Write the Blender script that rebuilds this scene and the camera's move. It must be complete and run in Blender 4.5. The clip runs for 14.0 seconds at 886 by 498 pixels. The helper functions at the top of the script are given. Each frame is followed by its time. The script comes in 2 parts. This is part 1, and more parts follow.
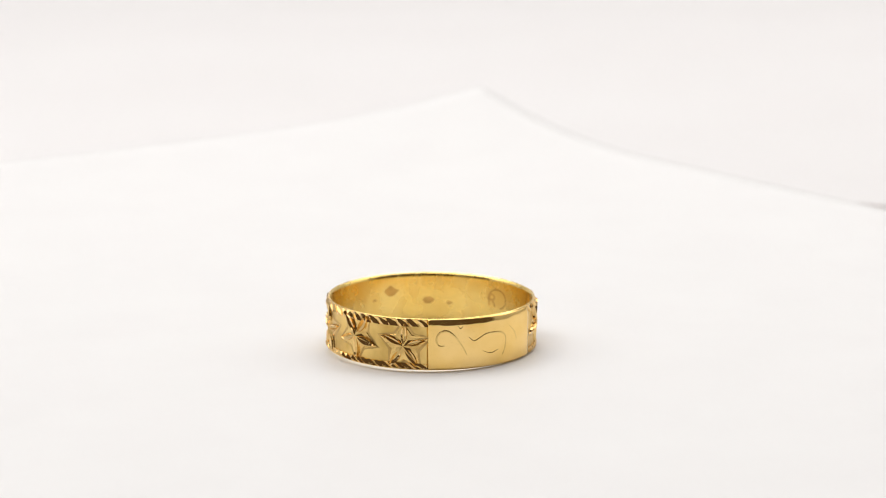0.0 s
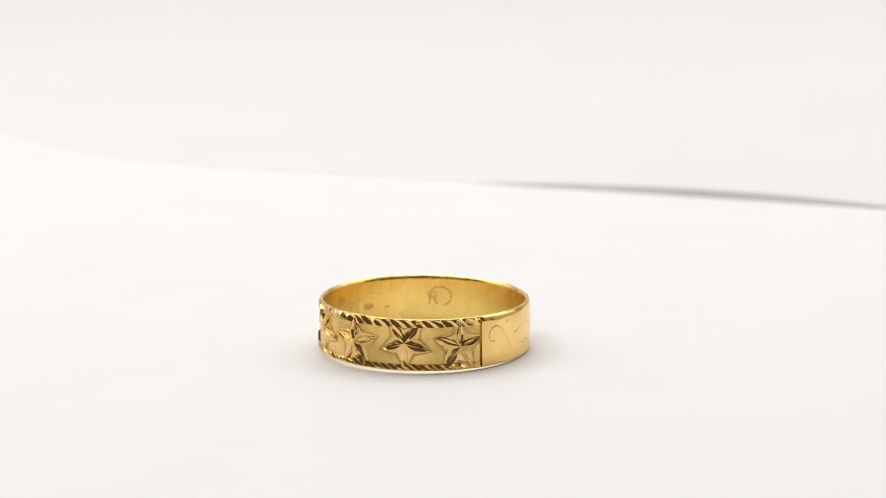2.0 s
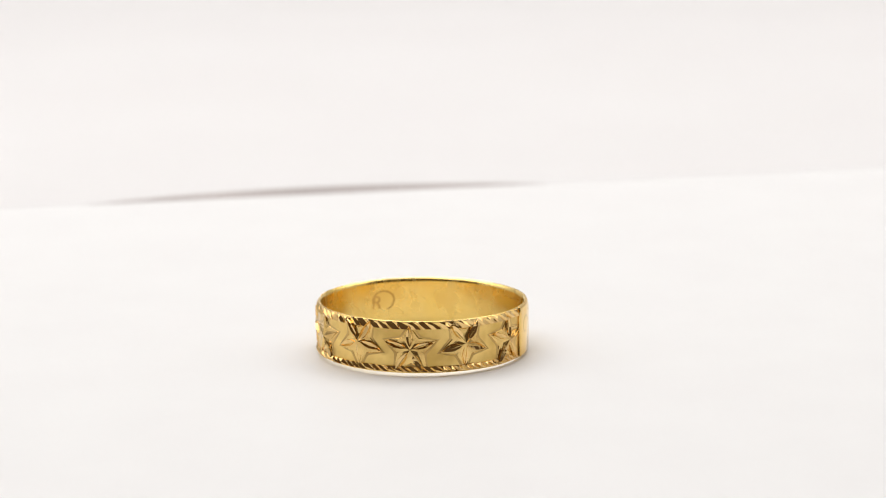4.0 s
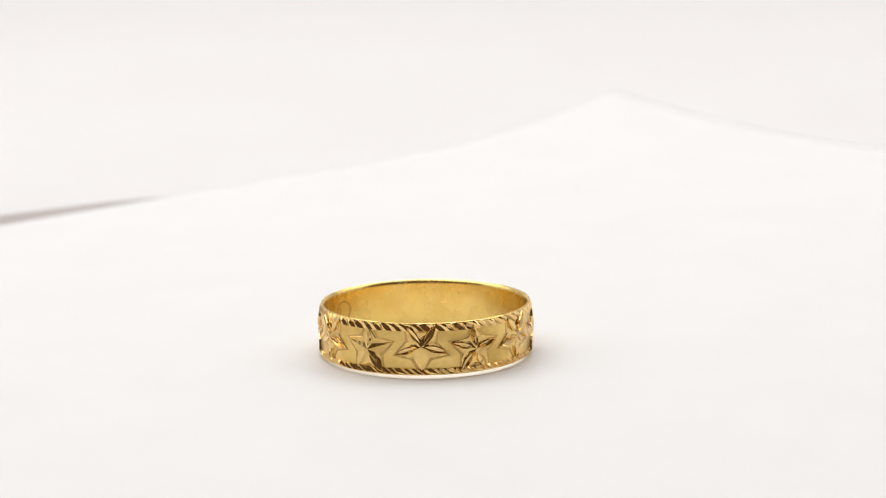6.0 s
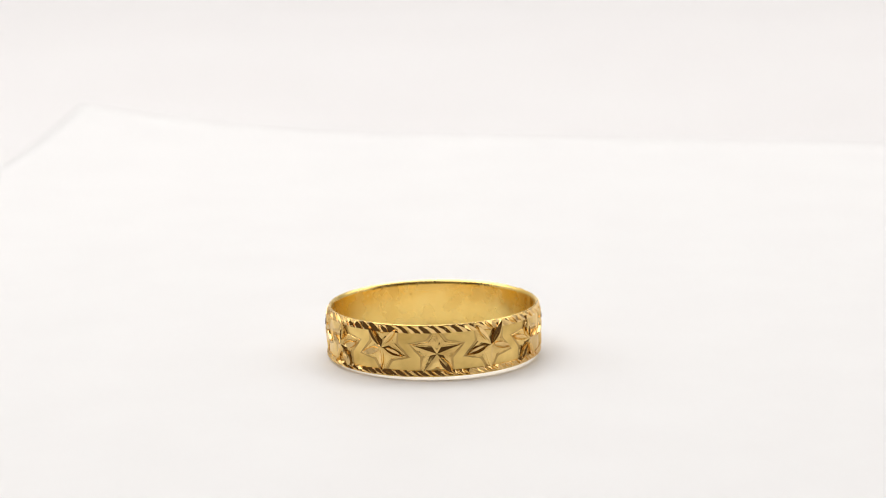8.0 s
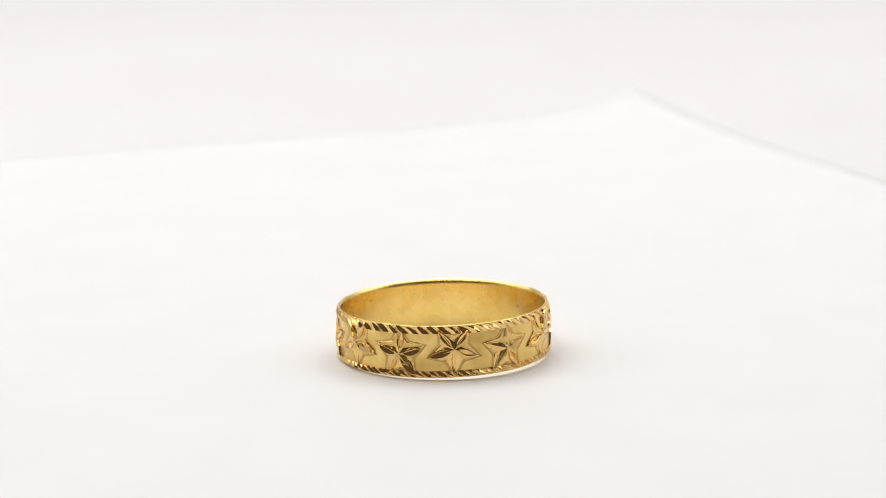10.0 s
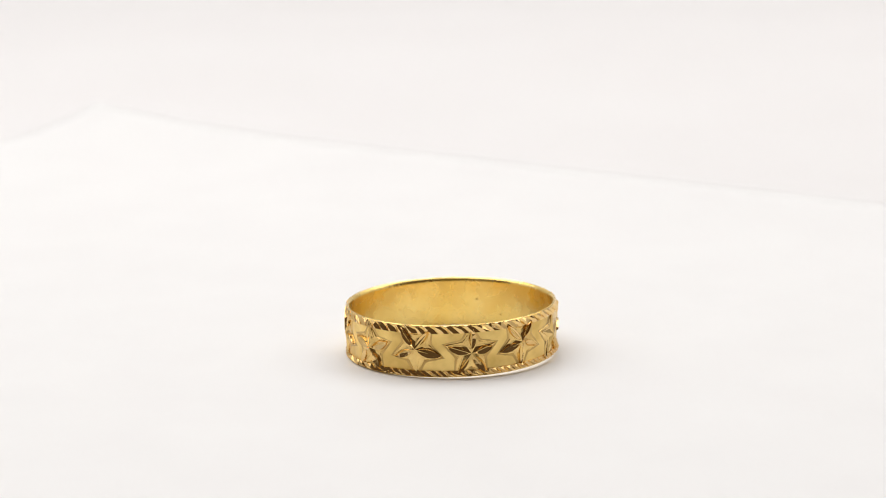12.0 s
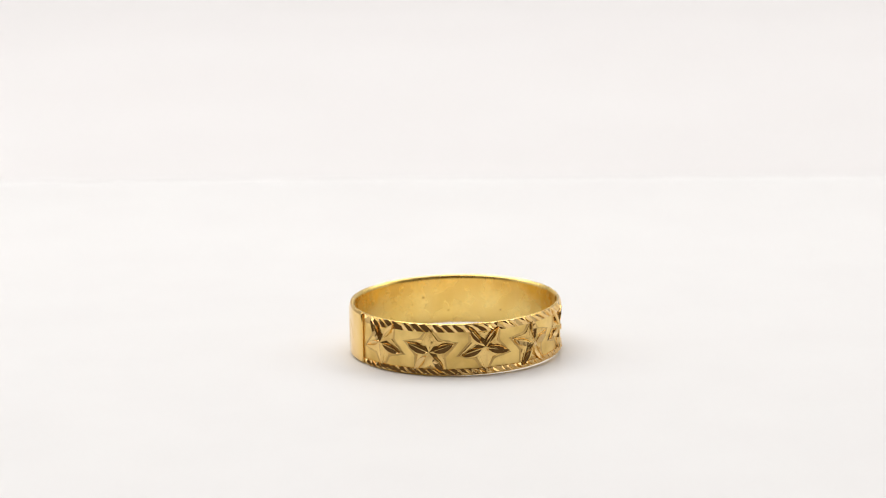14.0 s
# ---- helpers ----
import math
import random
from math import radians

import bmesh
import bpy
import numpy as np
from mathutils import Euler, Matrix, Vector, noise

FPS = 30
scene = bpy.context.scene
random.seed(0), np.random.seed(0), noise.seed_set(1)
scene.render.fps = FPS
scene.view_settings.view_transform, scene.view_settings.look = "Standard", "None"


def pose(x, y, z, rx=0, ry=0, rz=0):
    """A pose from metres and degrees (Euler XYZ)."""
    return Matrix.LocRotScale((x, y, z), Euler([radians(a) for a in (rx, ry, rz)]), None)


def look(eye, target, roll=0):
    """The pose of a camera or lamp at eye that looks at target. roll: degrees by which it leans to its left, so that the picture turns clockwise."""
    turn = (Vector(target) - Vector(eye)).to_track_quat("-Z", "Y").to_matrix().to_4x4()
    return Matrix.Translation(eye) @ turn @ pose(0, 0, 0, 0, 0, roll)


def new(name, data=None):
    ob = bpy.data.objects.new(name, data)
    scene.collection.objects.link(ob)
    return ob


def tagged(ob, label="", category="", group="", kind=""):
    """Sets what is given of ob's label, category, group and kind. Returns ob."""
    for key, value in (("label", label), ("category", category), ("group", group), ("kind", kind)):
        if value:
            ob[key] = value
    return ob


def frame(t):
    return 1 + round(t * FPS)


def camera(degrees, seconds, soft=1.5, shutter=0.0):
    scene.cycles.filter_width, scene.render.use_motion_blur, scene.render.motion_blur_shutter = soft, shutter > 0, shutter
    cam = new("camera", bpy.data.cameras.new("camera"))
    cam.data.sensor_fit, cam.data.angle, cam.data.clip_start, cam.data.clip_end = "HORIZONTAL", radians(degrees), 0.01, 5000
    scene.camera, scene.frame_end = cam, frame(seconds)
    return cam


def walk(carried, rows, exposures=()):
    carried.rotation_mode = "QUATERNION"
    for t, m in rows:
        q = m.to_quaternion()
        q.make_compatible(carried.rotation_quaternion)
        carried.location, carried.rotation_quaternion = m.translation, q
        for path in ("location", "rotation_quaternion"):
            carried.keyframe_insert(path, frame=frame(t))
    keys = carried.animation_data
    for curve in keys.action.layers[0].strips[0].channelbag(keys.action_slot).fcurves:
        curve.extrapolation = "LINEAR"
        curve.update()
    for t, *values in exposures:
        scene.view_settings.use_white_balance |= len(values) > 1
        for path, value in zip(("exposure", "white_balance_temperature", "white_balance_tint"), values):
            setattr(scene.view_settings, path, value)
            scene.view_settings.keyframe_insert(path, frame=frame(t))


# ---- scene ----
MM = 0.001
EYE = Vector((0.414, -190.664, 49.141)) * MM
PITCH = radians(12.021)
cam = camera(21.67, 14.0, soft=1.0)
still = look(EYE, EYE + Vector((0, math.cos(PITCH), -math.sin(PITCH))), -0.71)
walk(cam, [(0, still), (14.0, still)])
cam.data.dof.use_dof = True
cam.data.dof.focus_distance = 0.187
cam.data.dof.aperture_fstop = 46


# ---- world and light ----
world = bpy.data.worlds.new("dim_room")
scene.world = world
world.use_nodes = True
world.node_tree.nodes["Background"].inputs[0].default_value = (1.0, 0.74, 0.54, 1)
world.node_tree.nodes["Background"].inputs[1].default_value = 0.10
scene.view_settings.exposure = 0.0


def area_lamp(name, eye, target, width, height, watts, colour):
    data = bpy.data.lights.new(name, "AREA")
    data.shape, data.size, data.size_y = "RECTANGLE", width, height
    data.energy, data.color = watts, colour
    ob = new(name, data)
    ob.matrix_world = look(eye, target)
    return ob


area_lamp("ceiling_softbox", (-0.04, 0.22, 0.67), (-0.02, 0.19, 0), 1.25, 0.68, 5.95, (0.985, 0.985, 1.0))
# Two unseen side lamps, added to soften the ring's shadow and brighten its inside.
area_lamp("left_fill", (-0.30, 0.10, 0.27), (0, 0.05, 0.0), 0.30, 0.24, 0.26, (0.98, 1.0, 0.98))
area_lamp("right_fill", (0.32, 0.10, 0.27), (0, 0.05, 0.0), 0.30, 0.24, 0.24, (0.98, 1.0, 0.95))


# ---- materials ----
def material(name):
    m = bpy.data.materials.new(name)
    m.use_nodes = True
    t = m.node_tree
    return m, t, t.nodes["Principled BSDF"]


def node(t, kind, **values):
    n = t.nodes.new(kind)
    for key, value in values.items():
        n.inputs[key.replace("_", " ")].default_value = value
    return n


def noise_ramp(t, scale, low, high, detail=6.0, stops=(0.35, 0.65), stretch=(1, 1, 1)):
    """A noise in object space between two colours."""
    co = t.nodes.new("ShaderNodeTexCoord")
    mp = node(t, "ShaderNodeMapping")
    mp.inputs["Scale"].default_value = stretch
    nz = node(t, "ShaderNodeTexNoise", Scale=scale, Detail=detail)
    rp = t.nodes.new("ShaderNodeValToRGB")
    rp.color_ramp.elements[0].position, rp.color_ramp.elements[1].position = stops
    rp.color_ramp.elements[0].color, rp.color_ramp.elements[1].color = (*low, 1), (*high, 1)
    t.links.new(co.outputs["Object"], mp.inputs["Vector"])
    t.links.new(mp.outputs["Vector"], nz.inputs["Vector"])
    t.links.new(nz.outputs["Fac"], rp.inputs["Fac"])
    return nz, rp


def metal(name, low, high, rough, scale, bump, bump_scale, stretch=(1, 1, 1), wave=0.0001):
    m, t, b = material(name)
    b.inputs["Metallic"].default_value = 1.0
    nz, rp = noise_ramp(t, scale, low, high, stretch=stretch)
    t.links.new(rp.outputs["Color"], b.inputs["Base Color"])
    n2, r2 = noise_ramp(t, scale * 2.3, (rough[0],) * 3, (rough[1],) * 3)
    t.links.new(r2.outputs["Color"], b.inputs["Roughness"])
    n3, _ = noise_ramp(t, bump_scale, (0, 0, 0), (1, 1, 1), detail=2.0, stretch=stretch)
    bp = node(t, "ShaderNodeBump", Strength=bump, Distance=wave)
    t.links.new(n3.outputs["Fac"], bp.inputs["Height"])
    t.links.new(bp.outputs["Normal"], b.inputs["Normal"])
    return m


def matt(name, low, high, rough, scale, bump=0.1, bump_scale=900, distance=0.0001, gloss=0.25):
    m, t, b = material(name)
    b.inputs["Roughness"].default_value = rough
    b.inputs["Specular IOR Level"].default_value = gloss
    _, rp = noise_ramp(t, scale, low, high)
    t.links.new(rp.outputs["Color"], b.inputs["Base Color"])
    n3, _ = noise_ramp(t, bump_scale, (0, 0, 0), (1, 1, 1))
    bp = node(t, "ShaderNodeBump", Strength=bump, Distance=distance)
    t.links.new(n3.outputs["Fac"], bp.inputs["Height"])
    t.links.new(bp.outputs["Normal"], b.inputs["Normal"])
    return m


GOLD = metal("polished_gold", (0.84, 0.55, 0.16), (0.93, 0.65, 0.25), (0.06, 0.15), 300, 0.8, 220, wave=0.0005)
SATIN = metal("satin_gold", (0.64, 0.42, 0.12), (0.88, 0.63, 0.22), (0.28, 0.42), 420, 0.7, 420, wave=0.0003)
HALO = metal("pressed_gold", (0.62, 0.40, 0.13), (0.84, 0.59, 0.22), (0.13, 0.26), 600, 0.5, 900, wave=0.0002)
INNER = metal("worn_inner_gold", (0.92, 0.645, 0.18), (0.98, 0.745, 0.27), (0.20, 0.34), 260, 0.6, 320, (1, 1, 0.45), wave=0.0002)
CUT = metal("diamond_cut_gold", (0.80, 0.53, 0.20), (0.92, 0.66, 0.30), (0.05, 0.14), 800, 0.15, 2500)
# Brown of the star outlines: shade at their foot put into the colour.
EDGE = metal("shade_edge_gold", (0.46, 0.29, 0.10), (0.66, 0.43, 0.15), (0.28, 0.4), 700, 0.3, 2000)
STAMP = metal("tarnished_gold", (0.58, 0.35, 0.10), (0.80, 0.52, 0.17), (0.35, 0.5), 900, 0.4, 2000)
PAPER = matt("white_card", (0.807, 0.795, 0.783), (0.82, 0.81, 0.797), 0.48, 90, 0.12, 2600, 0.00004)
TABLE = matt("white_table_top", (0.735, 0.715, 0.705), (0.75, 0.733, 0.723), 0.85, 14, 0.05, 300, gloss=0.05)
SURROUND = matt("white_surround_cloth", (0.78, 0.77, 0.76), (0.81, 0.80, 0.79), 0.9, 8, 0.1, 500)
DISC = matt("grey_turntable_plastic", (0.40, 0.355, 0.34), (0.47, 0.42, 0.40), 0.55, 60, 0.1, 900)
BLACK = matt("black_plastic", (0.02, 0.02, 0.02), (0.035, 0.033, 0.032), 0.5, 80)
PALE = matt("pale_grey_plastic", (0.66, 0.66, 0.62), (0.72, 0.72, 0.68), 0.5, 80)


# ---- builders ----
def part(name, bm, mat, parent=None, label="", smooth=False):
    mesh = bpy.data.meshes.new(name)
    bmesh.ops.recalc_face_normals(bm, faces=bm.faces)
    for f in bm.faces:
        f.smooth = smooth
    bm.to_mesh(mesh)
    bm.free()
    mesh.materials.append(mat)
    ob = new(name, mesh)
    ob.parent = parent
    return tagged(ob, label) if label else ob


def again(ob, parent, m, name=None):
    """One more piece on the same mesh."""
    o = new(name or ob.name.split(".")[0], ob.data)
    o.parent = parent
    o.matrix_local = m
    return o


def on_band(s, z, r):
    """A place on the band: s along the arc, z up, r from the axis, all in mm; s = 0 faces -y."""
    a = s / R_OUT
    return Vector((r * math.sin(a), -r * math.cos(a), z)) * MM


def arc_block(phi0, phi1, r0, r1, z0, z1, bevel, steps, shoulder=None, lip=None):
    """A curved bar with rounded long edges; a full turn closes on itself."""
    full = abs(phi1 - phi0) > 359.9
    b = bevel
    k = 0.3 * b
    top = shoulder or b
    e, i = b + 0.02, min(b, 0.35 * (r1 - r0))
    wide, deep = lip or (i, i)
    outline = [(r0 + i, z0), (r1 - b, z0), (r1 - k, z0 + k), (r1, z0 + b), (r1, z0 + e), (r1, z1 - top - 0.03), (r1, z1 - top), (r1 - (0.55 * b if shoulder else k), z1 - 0.35 * top), (r1 - b, z1),
               (r0 + wide, z1), (r0 + 0.5 * wide, z1 - 0.5 * deep), (r0, z1 - deep), (r0, z1 - deep - 0.02), (r0, z0 + i + 0.02), (r0, z0 + i), (r0 + 0.3 * i, z0 + 0.3 * i)]
    bm = bmesh.new()
    rings = []
    for i in range(steps if full else steps + 1):
        a = radians(phi0 + (phi1 - phi0) * i / steps)
        rings.append([bm.verts.new(Vector((r * math.sin(a), -r * math.cos(a), z)) * MM) for r, z in outline])
    n = len(outline)
    for i in range(steps):
        p, q = rings[i], rings[(i + 1) % len(rings)]
        for j in range(n):
            bm.faces.new((p[j], p[(j + 1) % n], q[(j + 1) % n], q[j]))
    if not full:
        bm.faces.new(rings[0])
        bm.faces.new(rings[-1][::-1])
    return bm


def slab(points, z0, z1):
    """A prism over a plan outline (mm)."""
    bm = bmesh.new()
    lo = [bm.verts.new(Vector((x, y, z0)) * MM) for x, y in points]
    hi = [bm.verts.new(Vector((x, y, z1)) * MM) for x, y in points]
    bm.faces.new(lo)
    bm.faces.new(hi)
    for i in range(len(points)):
        j = (i + 1) % len(points)
        bm.faces.new((lo[i], lo[j], hi[j], hi[i]))
    return bm


# ---- the turn of the table ----
def turn(t):
    """Degrees by which the turntable has gone round at t seconds."""
    k = t / 7
    return math.degrees(2.0869 * k - 0.0806 * k ** 2 + 0.0596 * k ** 3 - 0.0299 * k ** 4 + 0.0079 * k ** 5)


# ---- setting: table, sweep and unseen white panels round it ----
TABLE_Z = -9.0


def build_setting():
    bm = bmesh.new()
    rows = [(-700, TABLE_Z), (-300, TABLE_Z), (0, TABLE_Z), (430, TABLE_Z)]
    rows += [(430 + 120 * math.sin(radians(a)), TABLE_Z + 120 - 120 * math.cos(radians(a))) for a in range(6, 91, 6)]
    rows += [(550, 400), (550, 700)]
    grid = [[bm.verts.new(Vector((x, y, z)) * MM) for x in (-700, -350, 0, 350, 700)] for y, z in rows]
    low = [[bm.verts.new(Vector((x, y + (12 if y >= 430 else 0), z - 12)) * MM) for x in (-700, -350, 0, 350, 700)] for y, z in rows]
    for g, flip in ((grid, False), (low, True)):
        for p, q in zip(g, g[1:]):
            for j in range(4):
                f = (p[j], p[j + 1], q[j + 1], q[j])
                bm.faces.new(f[::-1] if flip else f)
    for a, b in ((grid[0], low[0]), (grid[-1], low[-1])):
        for j in range(4):
            bm.faces.new((a[j], a[j + 1], b[j + 1], b[j]))
    for j in (0, 4):
        for i in range(len(rows) - 1):
            bm.faces.new((grid[i][j], grid[i + 1][j], low[i + 1][j], low[i][j]))
    sweep = part("floor", bm, TABLE, smooth=True)
    tagged(sweep, "matt white table top sweeping up into a backdrop", "backdrop", kind="structure")

    def panel(name, x0, x1, y0, y1, z0, z1):
        b = bmesh.new()
        bmesh.ops.create_cube(b, size=1)
        bmesh.ops.scale(b, vec=((x1 - x0) * MM, (y1 - y0) * MM, (z1 - z0) * MM), verts=b.verts)
        bmesh.ops.translate(b, vec=Vector(((x0 + x1) / 2, (y0 + y1) / 2, (z0 + z1) / 2)) * MM, verts=b.verts)
        ob = part(name, b, SURROUND)
        return tagged(ob, "plain white cloth wall, unseen, added to bounce light", "wall", kind="structure")

    # Unseen panels, added to close the place in and bounce white light.
    panel("unseen_wall_west", -712, -700, -200, 562, TABLE_Z, 700)
    panel("unseen_wall_east", 700, 712, -200, 562, TABLE_Z, 700)
    tagged(panel("ceiling", -712, 712, -200, 562, 700, 712), "plain white cloth roof, unseen, added to bounce light", "ceiling")


build_setting()


# ---- turntable and card ----
CARD_MID = Vector((3.75, -1.5))
CARD_U, CARD_W = Vector((58.3, 40.8)), Vector((-56.0, 85.8))
CARD_Z = -0.16


def build_turntable():
    root = tagged(new("turntable"), "round grey plastic turntable under a white card", "turntable")
    circle = lambda r, n=96: [(r * math.cos(2 * math.pi * i / n), r * math.sin(2 * math.pi * i / n)) for i in range(n)]
    bm = slab(circle(80.0), -5.2, CARD_Z - 0.32)
    bmesh.ops.bevel(bm, geom=[e for e in bm.edges if abs(e.verts[0].co.z - e.verts[1].co.z) < 1e-7 and e.calc_face_angle(0) > 1], offset=0.0006, segments=2, affect="EDGES")
    part("top_disc", bm, DISC, root)
    part("base", slab(circle(60.0), TABLE_Z, -5.2), BLACK, root, "black plastic base")
    return root


def card_lift(a, b):
    """Height of the card over the disc (mm): its tips and three of its edges curl up."""
    z = 2.3 * max(0, (-a - 0.68) / 0.32) ** 2.4 + (2.1 if b > 0 else 0.9) * max(0, (abs(b) - 0.66) / 0.34) ** 2
    for ca, cb, h in ((1, 1, 2.8), (1, -1, 3.4), (-1, -1, 1.0), (-1, 1, 0.4)):
        d = math.hypot(71 * (a - ca), 102 * (b - cb))
        z += h * max(0, 1 - d / 42) ** 2
    return z


def build_card():
    bm = bmesh.new()
    nu, nw = 74, 104
    layers = []
    for thick in (0, -0.25):
        g = []
        for i in range(nu + 1):
            a = 2 * i / nu - 1
            g.append([])
            for j in range(nw + 1):
                b = 2 * j / nw - 1
                spot = CARD_MID + a * CARD_U + b * CARD_W
                g[-1].append(bm.verts.new(Vector((spot.x, spot.y, CARD_Z + thick + card_lift(a, b))) * MM))
        layers.append(g)
        for i in range(nu):
            for j in range(nw):
                bm.faces.new((g[i][j], g[i + 1][j], g[i + 1][j + 1], g[i][j + 1]))
    a, b = layers
    rim = [(i, 0) for i in range(nu)] + [(nu, j) for j in range(nw)] + [(i, nw) for i in range(nu, 0, -1)] + [(0, j) for j in range(nw, 0, -1)]
    for (i, j), (k, l) in zip(rim, rim[1:] + rim[:1]):
        bm.faces.new((a[i][j], a[k][l], b[k][l], b[i][j]))
    ob = part("card", bm, PAPER, smooth=True)
    return tagged(ob, "plain white card with curled tips on the turntable", "card")


turntable = build_turntable()
card = build_card()


# ---- the ring ----
R_OUT, R_IN, HIGH = 9.0, 8.5, 4.33
PLAIN = (-1.5, 64.3)
RING_AT = Vector((-0.70, 1.26, 0)) * MM
STEP = 29.34


def star_outline(r_tip, r_in, flip):
    pts = []
    for i in range(10):
        a = radians(90 + 36 * i) if not flip else radians(-90 + 36 * i)
        r = r_tip if i % 2 == 0 else r_in
        pts.append((r * math.cos(a), r * math.sin(a)))
    return pts


def star_base(flip, z_mid):
    """A five-pointed star pressed up from the satin ground, a low ridge along each arm, held between the edges."""
    bm = bmesh.new()
    hold = lambda z: min(max(z, 0.34 - z_mid), HIGH - 0.46 - z_mid)
    layers = []
    for (r_tip, r_notch), tip, notch in (((8.78, 8.78), 2.40, 1.22), ((8.845, 8.85), 2.28, 1.12), ((8.85, 8.85), 2.10, 0.80), ((8.93, 8.87), 2.00, 0.60)):
        ring = []
        for i, (x, z) in enumerate(star_outline(tip, notch, flip)):
            ring.append(bm.verts.new(on_band(x, hold(z), r_notch if i % 2 else r_tip)))
        layers.append(ring)
    for p, q in zip(layers, layers[1:]):
        for i in range(10):
            j = (i + 1) % 10
            bm.faces.new((p[i], p[j], q[j], q[i]))
    mid = bm.verts.new(on_band(0, 0, 9.10))
    for i in range(10):
        bm.faces.new((layers[-1][i], layers[-1][(i + 1) % 10], mid))
    bm.faces.new(layers[0][::-1])
    return bm


def star_edge(flip, z_mid):
    """The foot of a star, where its side meets the satin ground, shade painted brown."""
    bm = bmesh.new()
    hold = lambda z: min(max(z, 0.34 - z_mid), HIGH - 0.46 - z_mid)
    layers = []
    for r, tip, notch in ((8.792, 2.62, 1.50), (8.814, 2.44, 1.32), (8.80, 2.26, 1.16)):
        corners = star_outline(tip, notch, flip)
        ring = []
        for (x, z), (x2, z2) in zip(corners, corners[1:] + corners[:1]):
            ring.append(bm.verts.new(on_band(x, hold(z), r)))
            ring.append(bm.verts.new(on_band((x + x2) / 2, hold((z + z2) / 2), r)))
        layers.append(ring)
    n = len(layers[0])
    for p, q in zip(layers, layers[1:] + layers[:1]):
        for i in range(n):
            j = (i + 1) % n
            bm.faces.new((p[i], p[j], q[j], q[i]))
    return bm


def star_arm(angle, length, width, kind, rnd):
    """One leaf-shaped cut beside the ridge of an arm: a broad bright plane and a narrow one that meet in a groove.
    kind: u, the broad plane looks up; d, it looks down; s, two even planes."""
    bm = bmesh.new()
    c, s = math.cos(radians(angle)), math.sin(radians(angle))
    upper = 1 if c > 0 else -1
    side = {"u": upper, "d": -upper, "s": 0.15 * upper}[kind]
    off = -0.22 * side * width
    place = lambda l, k, r: bm.verts.new(on_band(l * c - (k + off) * s, l * s + (k + off) * c, r))
    spine = 0.72 * side * width
    deep = -rnd.uniform(0.13, 0.20)
    steep = rnd.uniform(0.03, 0.10) * (1 if kind != "d" else -1) * (-s)
    rim = 9.06
    start = rnd.uniform(0.04, 0.2)
    steps = ((0.08, 0.36), (0.26, 0.80), (0.48, 1.0), (0.72, 0.74), (0.90, 0.34))
    height = lambda f, base: min(base - 0.05 * f + steep * (f - 0.5) * 2, 9.12)
    rows = []
    for f, g in steps:
        l = length * (start + (1 - start) * f)
        w = width * g
        rows.append([place(l, w + 0.04, 8.84), place(l, w, height(f, rim)), place(l, spine * g, height(f, rim + deep * (0.45 + 0.55 * g))),
                     place(l, -w, height(f, rim)), place(l, -w - 0.04, 8.84)])
    tip, root = place(length, -off, height(1, rim - 0.05)), place(length * start, -off, height(0, rim - 0.01))
    low_tip, low_root = place(length + 0.05, -off, 8.84), place(length * start - 0.04, -off, 8.84)
    for p, q in zip(rows, rows[1:]):
        for j in range(4):
            bm.faces.new((p[j], p[j + 1], q[j + 1], q[j]))
    for row, end, low in ((rows[0], root, low_root), (rows[-1], tip, low_tip)):
        bm.faces.new((row[1], row[2], end))
        bm.faces.new((row[2], row[3], end))
        bm.faces.new((row[0], row[1], end, low))
        bm.faces.new((row[3], row[4], low, end))
    return bm


def border_cut(lean, width, tall, high, skew, slope):
    """One slanting strand of the rope-like edge: a broad plane and a steep one; slope: how far its upper end lies back."""
    bm = bmesh.new()
    h = tall / 2
    corner = [(-width / 2 + lean, -h), (width / 2 + lean, -h), (width / 2 - lean, h), (-width / 2 - lean, h)]
    back = lambda z: slope * (z / h + 1) / 2
    foot = [bm.verts.new(on_band(x, z, 8.74)) for x, z in corner]
    knee = [bm.verts.new(on_band(x * 0.96, z * 0.97, 8.89 - back(z))) for x, z in corner]
    ridge = [bm.verts.new(on_band(lean * k + skew, -h * abs(k) * (1 if k > 0 else -1), 8.91 + high * (1 - 0.5 * abs(k)) - back(-h * k))) for k in (0.85, 0.0, -0.85)]
    for i in range(4):
        j = (i + 1) % 4
        bm.faces.new((foot[i], foot[j], knee[j], knee[i]))
    bm.faces.new((knee[0], knee[1], ridge[0]))
    bm.faces.new((knee[1], knee[2], ridge[1]))
    bm.faces.new((knee[1], ridge[1], ridge[0]))
    bm.faces.new((knee[2], ridge[2], ridge[1]))
    bm.faces.new((knee[2], knee[3], ridge[2]))
    bm.faces.new((knee[3], knee[0], ridge[1]))
    bm.faces.new((knee[0], ridge[0], ridge[1]))
    bm.faces.new((knee[3], ridge[1], ridge[2]))
    bm.faces.new(foot[::-1])
    return bm


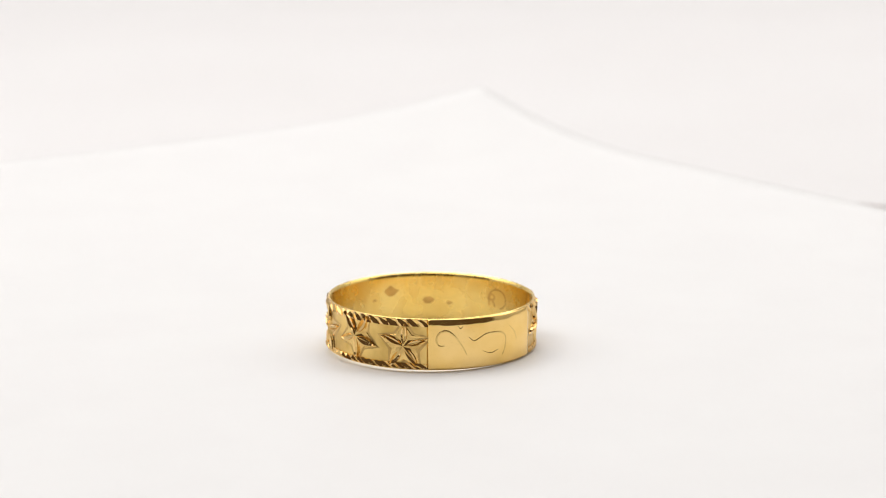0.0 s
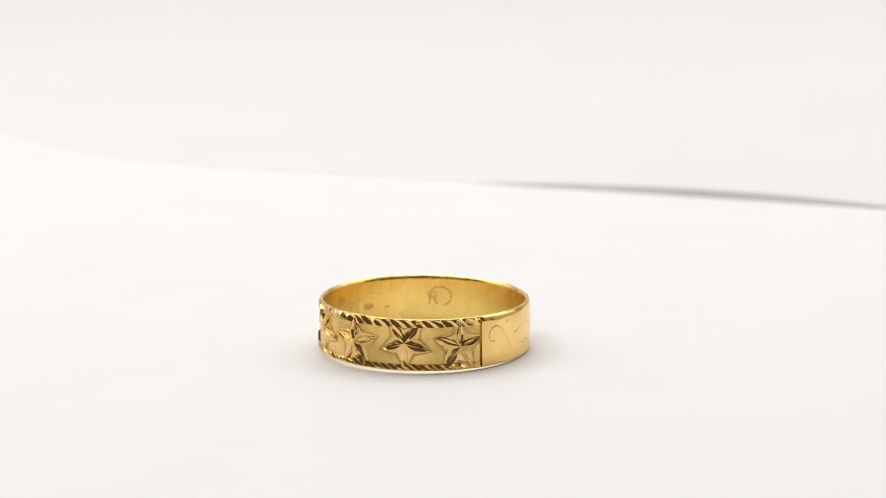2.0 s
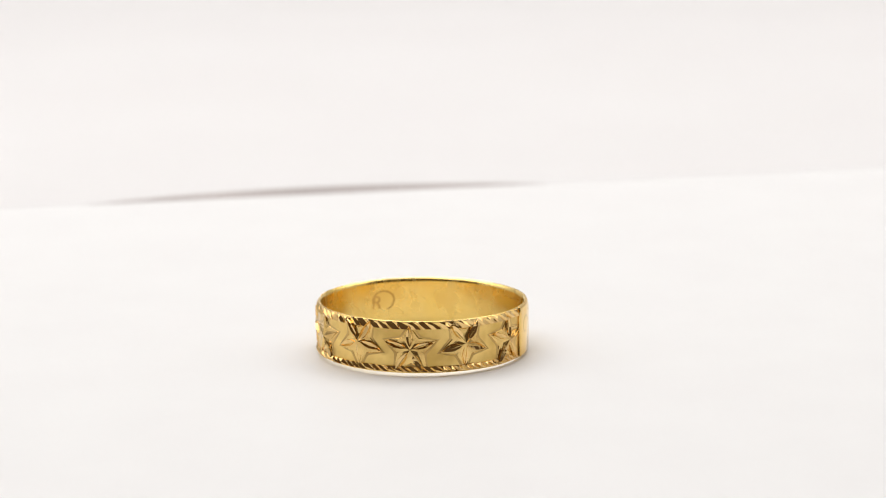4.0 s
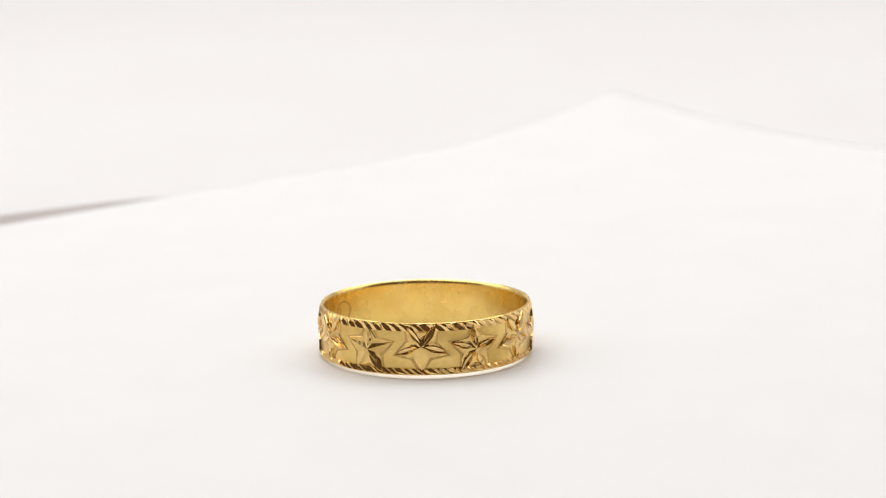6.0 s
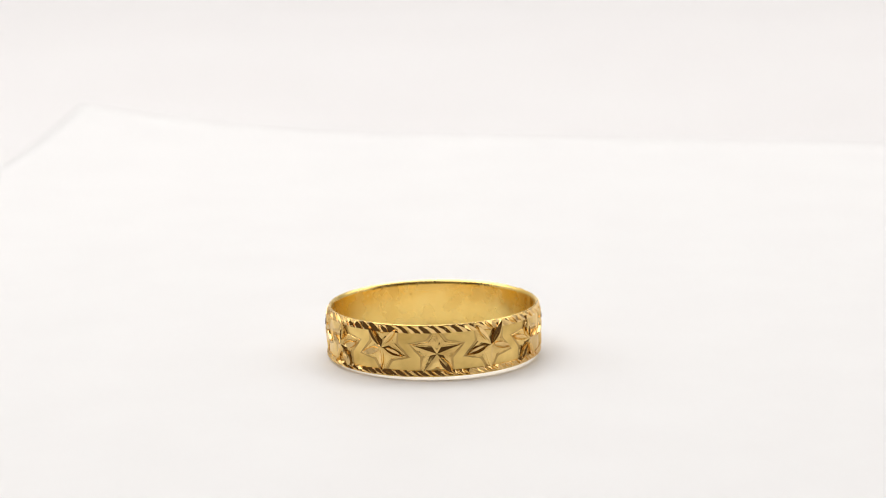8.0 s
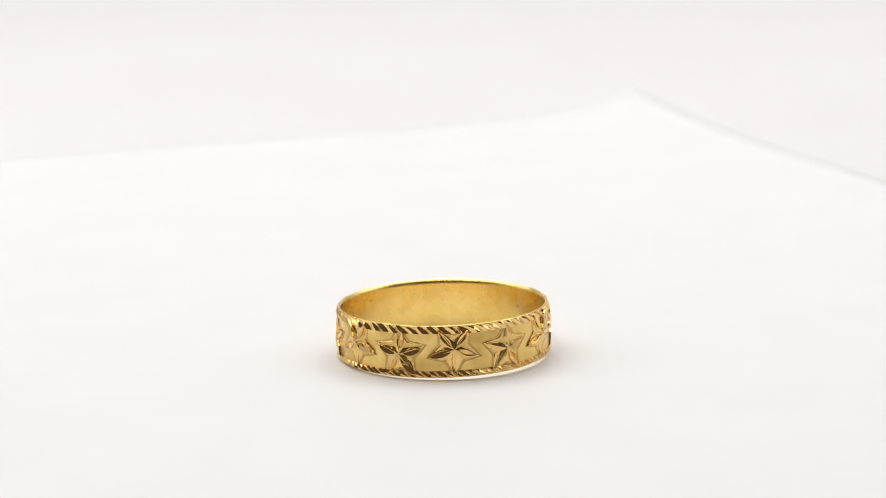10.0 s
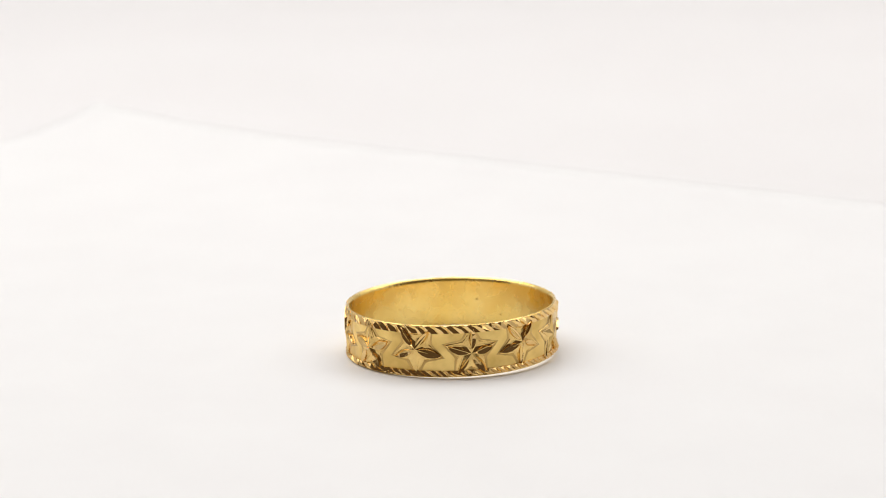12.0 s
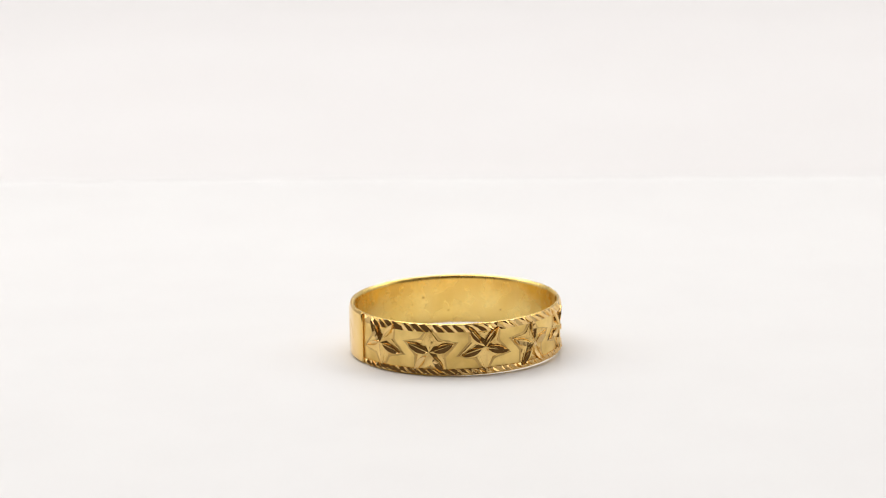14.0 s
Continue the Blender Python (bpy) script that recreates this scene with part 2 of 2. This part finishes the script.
def scratch(points, wide):
    """A thin engraved line on the plain panel, through (degrees, z) points."""
    bm = bmesh.new()
    rows = []
    for k, (a, z) in enumerate(points):
        b, y = points[min(k + 1, len(points) - 1)]
        c, x = points[max(k - 1, 0)]
        dx, dz = radians(b - c) * R_OUT, y - x
        n = math.hypot(dx, dz) or 1
        w = wide * (0.35 + 0.65 * math.sin(math.pi * (k + 0.5) / len(points)))
        s = radians(a) * R_OUT
        rows.append([bm.verts.new(on_band(s - dz / n * w, z + dx / n * w, 8.995)), bm.verts.new(on_band(s, z, 9.014)), bm.verts.new(on_band(s + dz / n * w, z - dx / n * w, 8.995))])
    for p, q in zip(rows, rows[1:]):
        bm.faces.new((p[0], p[1], q[1], q[0]))
        bm.faces.new((p[1], p[2], q[2], q[1]))
        bm.faces.new((p[2], p[0], q[0], q[2]))
    return bm


def flowing(points, n=6):
    """A smooth line through (degrees, z) points."""
    ends = [points[0], *points, points[-1]]
    line = []
    for a, b, c, d in zip(ends, ends[1:], ends[2:], ends[3:]):
        for i in range(n):
            t = i / n
            line.append(tuple(0.5 * (2 * q + (r - p) * t + (2 * p - 5 * q + 4 * r - w) * t * t + (3 * q - p - 3 * r + w) * t ** 3) for p, q, r, w in zip(a, b, c, d)))
    return line + [points[-1]]


def inner_mark(name, outline, phi, z, parent, label):
    """A shallow stamped mark on the inner wall."""
    bm = bmesh.new()
    layers = []
    for r, grow in ((R_IN + 0.01, 1.0), (R_IN - 0.012, 0.9)):
        ring = []
        for x, y in outline:
            a = radians(phi) - x * grow / R_IN
            ring.append(bm.verts.new(Vector((r * math.sin(a), -r * math.cos(a), z + y * grow)) * MM))
        layers.append(ring)
    n = len(outline)
    for i in range(n):
        bm.faces.new((layers[0][i], layers[0][(i + 1) % n], layers[1][(i + 1) % n], layers[1][i]))
    bm.faces.new(layers[1])
    return part(name, bm, STAMP, parent, label)


def stamped_letter(text, size, phi, z, lean, parent):
    """A letter stamped into the inner wall, read from the ring's middle."""
    curve = bpy.data.curves.new("letter", "FONT")
    curve.body, curve.size, curve.align_x, curve.align_y = text, size, "CENTER", "CENTER"
    ob = new("letter_curve", curve)
    mesh = bpy.data.meshes.new_from_object(ob.evaluated_get(bpy.context.evaluated_depsgraph_get()))
    bpy.data.objects.remove(ob)
    bm = bmesh.new()
    bm.from_mesh(mesh)
    bmesh.ops.triangulate(bm, faces=bm.faces)
    extra = bmesh.ops.extrude_face_region(bm, geom=list(bm.faces))
    raised = {v for v in extra["geom"] if isinstance(v, bmesh.types.BMVert)}
    c, s = math.cos(radians(lean)), math.sin(radians(lean))
    for v in bm.verts:
        x, y = v.co.x * c - v.co.y * s, v.co.x * s + v.co.y * c
        a = radians(phi) - x / R_IN
        r = R_IN - 0.015 if v in raised else R_IN + 0.01
        v.co = Vector((r * math.sin(a), -r * math.cos(a), z + y)) * MM
    return part("stamped_letter", bm, STAMP, parent, "small dark stamped letter")


def build_ring():
    root = tagged(new("ring"), "yellow gold band ring with cut stars on a white card", "ring")
    rnd = random.Random(7)
    part("inner_band", arc_block(0, 360, R_IN, 8.74, 0.0, HIGH, 0.06, 240, None, (0.15, 0.30)), INNER, root, "worn brushed gold inside of the band", True)
    part("plain_panel", arc_block(*PLAIN, 8.70, 9.0, 0.09, HIGH - 0.02, 0.14, 60, 0.50), GOLD, root, "smooth polished gold panel", True)
    part("satin_field", arc_block(PLAIN[1] - 360, PLAIN[0], 8.70, 8.80, 0.30, HIGH - 0.40, 0.03, 240), SATIN, root, "sunken satin gold ground", True)
    part("border_rail", arc_block(PLAIN[1] - 360, PLAIN[0], 8.71, 8.84, 0.11, 0.55, 0.07, 240), GOLD, root, "polished gold edge", True)
    part("border_rail", arc_block(PLAIN[1] - 360, PLAIN[0], 8.71, 8.79, HIGH - 0.62, HIGH - 0.03, 0.05, 240), GOLD, root, "polished gold edge", True)
    # stars, every other one point down; the cut of each arm, from the single point round
    cuts = ("sdusd", "suudu", "sddud", "rdudd", "rrrur", "sddsu", "uusuu", "ruduu", "ruduu", "rudud")
    for k, kinds in enumerate(cuts):
        flip = k % 2 == 1
        z_mid = 2.40 if flip else 2.02
        star = part("star", star_base(flip, z_mid), HALO, root, "raised gold star with bright facets")
        star.matrix_local = pose(0, 0, z_mid * MM, 0, 0, -14.6 - STEP * k)
        part("star_edge", star_edge(flip, z_mid), EDGE, star, "brown outline of the star, shade put into its colour")
        for i, kind in enumerate(kinds):
            angle = (-90 if flip else 90) + 72 * i + rnd.uniform(-5, 5)
            if kind != "r":
                part("facet", star_arm(angle, rnd.uniform(1.85, 2.2), rnd.uniform(0.27, 0.37) * (1.0 if kind == "u" else 0.74), kind, rnd), CUT, star, "bright diamond-cut facet")
    # rope-like edges
    for z, tall, pitch, width, slope in ((HIGH - 0.34, 0.66, 5.6, 0.86, 0.15), (0.36, 0.50, 4.2, 0.60, 0.03)):
        kinds = []
        for v in range(9):
            bm = border_cut(0.24 + 0.16 * rnd.random(), width * (0.8 + 0.3 * rnd.random()), tall, 0.08 + 0.09 * rnd.random(), width * rnd.uniform(-0.36, 0.10), slope * (0.6 + 0.8 * rnd.random()))
            kinds.append(bm)
        made = [None] * 9
        n = int((360 - (PLAIN[1] - PLAIN[0]) - 2) / pitch)
        for i in range(n):
            v = rnd.randrange(9)
            m = pose(0, 0, (z + 0.03 * (rnd.random() - 0.5)) * MM, 0, 0, PLAIN[0] - 3.5 - pitch * i + 0.8 * (rnd.random() - 0.5))
            if made[v] is None:
                made[v] = part("border_cut", kinds[v], CUT, root)
                made[v].matrix_local = m
            else:
                again(made[v], root, m)
        for v in range(9):
            if made[v] is None:
                kinds[v].free()
    # worn scroll lines on the plain panel
    for line, wide in (([(7, 2.1), (4, 2.15), (2.8, 2.7), (4.5, 3.2), (8, 3.35), (11, 3.1), (14, 2.6), (17, 1.9), (19, 1.25)], 0.12), ([(14, 3.75), (15.5, 3.5), (17, 3.7)], 0.06),
                       ([(20, 2.75), (23, 2.4), (26, 2.55), (30, 2.85), (35, 2.9), (40, 2.8), (43, 2.4), (43, 1.6), (41, 0.9)], 0.10),
                       ([(28, 1.5), (33, 1.2), (38, 1.4)], 0.05), ([(46, 3.2), (50, 2.6), (52, 1.8)], 0.05)):
        part("engraved_line", scratch(flowing(line), 1.1 * wide), HALO, root)
    # marks inside
    inner_mark("hallmark", [(0.80, 0.05), (0.35, 0.32), (0.0, 0.62), (-0.6, 0.2), (-0.66, -0.05), (-0.15, -0.45), (0.3, -0.38)], 205, 2.75, root, "dark diamond-shaped hallmark")
    inner_mark("hallmark", [(0.62, -0.02), (0.25, 0.32), (-0.22, 0.30), (-0.60, 0.02), (-0.25, -0.32), (0.2, -0.35)], 182, 1.85, root, "dark six-sided hallmark")
    inner_mark("hallmark", [(0.35, 0), (0.1, 0.16), (-0.3, 0.1), (-0.2, -0.16)], 169, 1.6, root, "faint small hallmark")
    inner_mark("hallmark", [(0.3, 0), (0.05, 0.14), (-0.3, 0.06), (-0.1, -0.12)], 216, 2.1, root, "faint small hallmark")
    for phi, z, size in ((-83, 1.3, 0.14), (-51, 1.15, 0.12), (-36, 2.4, 0.15), (60, 3.2, 0.12)):
        inner_mark("pit", [(size, 0), (0.2 * size, 0.8 * size), (-size, 0.3 * size), (-0.3 * size, -0.7 * size)], phi, z, root, "")
    stamped_letter("R", 1.65, 141, 2.25, -8, root)
    for k in range(14):
        a = radians(-70 + 20 * k)
        b = radians(-50 + 20 * k)
        oval = lambda t, g: (0.25 + 1.15 * g * math.cos(t), 0.15 + 0.95 * g * math.sin(t))
        inner_mark("stamp_outline", [oval(a, 1.0), oval(b, 1.0), oval(b, 0.93), oval(a, 0.93)], 138.5, 2.3, root, "")
    return root


ring = build_ring()


# ---- the dark thing that slides by in the foreground ----
# A stand-in: what the dark shape is stays unknown, so its form is invented.
def build_dark_thing():
    root = tagged(new("clip"), "small flat black stand-in for an unknown thing, with a pale grey end", "clip")
    bm = slab([(-6, -14), (6, -15), (4, -2), (0, 0), (-5, -4)], 0, 0.6)
    bmesh.ops.bevel(bm, geom=list(bm.edges), offset=0.00015, segments=2, affect="EDGES")
    part("body", bm, BLACK, root)
    bm = slab([(0.4, 0.2), (4, -1.8), (9, -1.0), (9, 2.6), (6, 2.4), (3, 1.8), (1.2, 1.0)], 0, 0.5)
    bmesh.ops.bevel(bm, geom=list(bm.edges), offset=0.00015, segments=2, affect="EDGES")
    part("end_cap", bm, PALE, root, "pale grey end")
    return root


clip = build_dark_thing()


def motions():
    times = [0.5 * i for i in range(29)]
    spin = [(t, pose(0, 0, 0, 0, 0, turn(t))) for t in times]
    walk(turntable, spin)
    walk(card, spin)
    lean = pose(0, 0, 0, 0.09, 0.96, 0)
    walk(ring, [(t, m @ Matrix.Translation(RING_AT) @ lean) for t, m in spin])
    path = [(0, 40, -64), (4.5, 40, -64), (5.0, 23.5, -47.5), (5.3, 28.1, -42.2), (5.5, 30.2, -40.6), (5.8, 33.8, -41.0), (6.1, 39.5, -42.5), (6.6, 47, -45), (7.2, 50, -46), (14.0, 50, -46)]
    walk(clip, [(t, pose(x * MM, y * MM, (CARD_Z + 0.05) * MM)) for t, x, y in path])


motions()
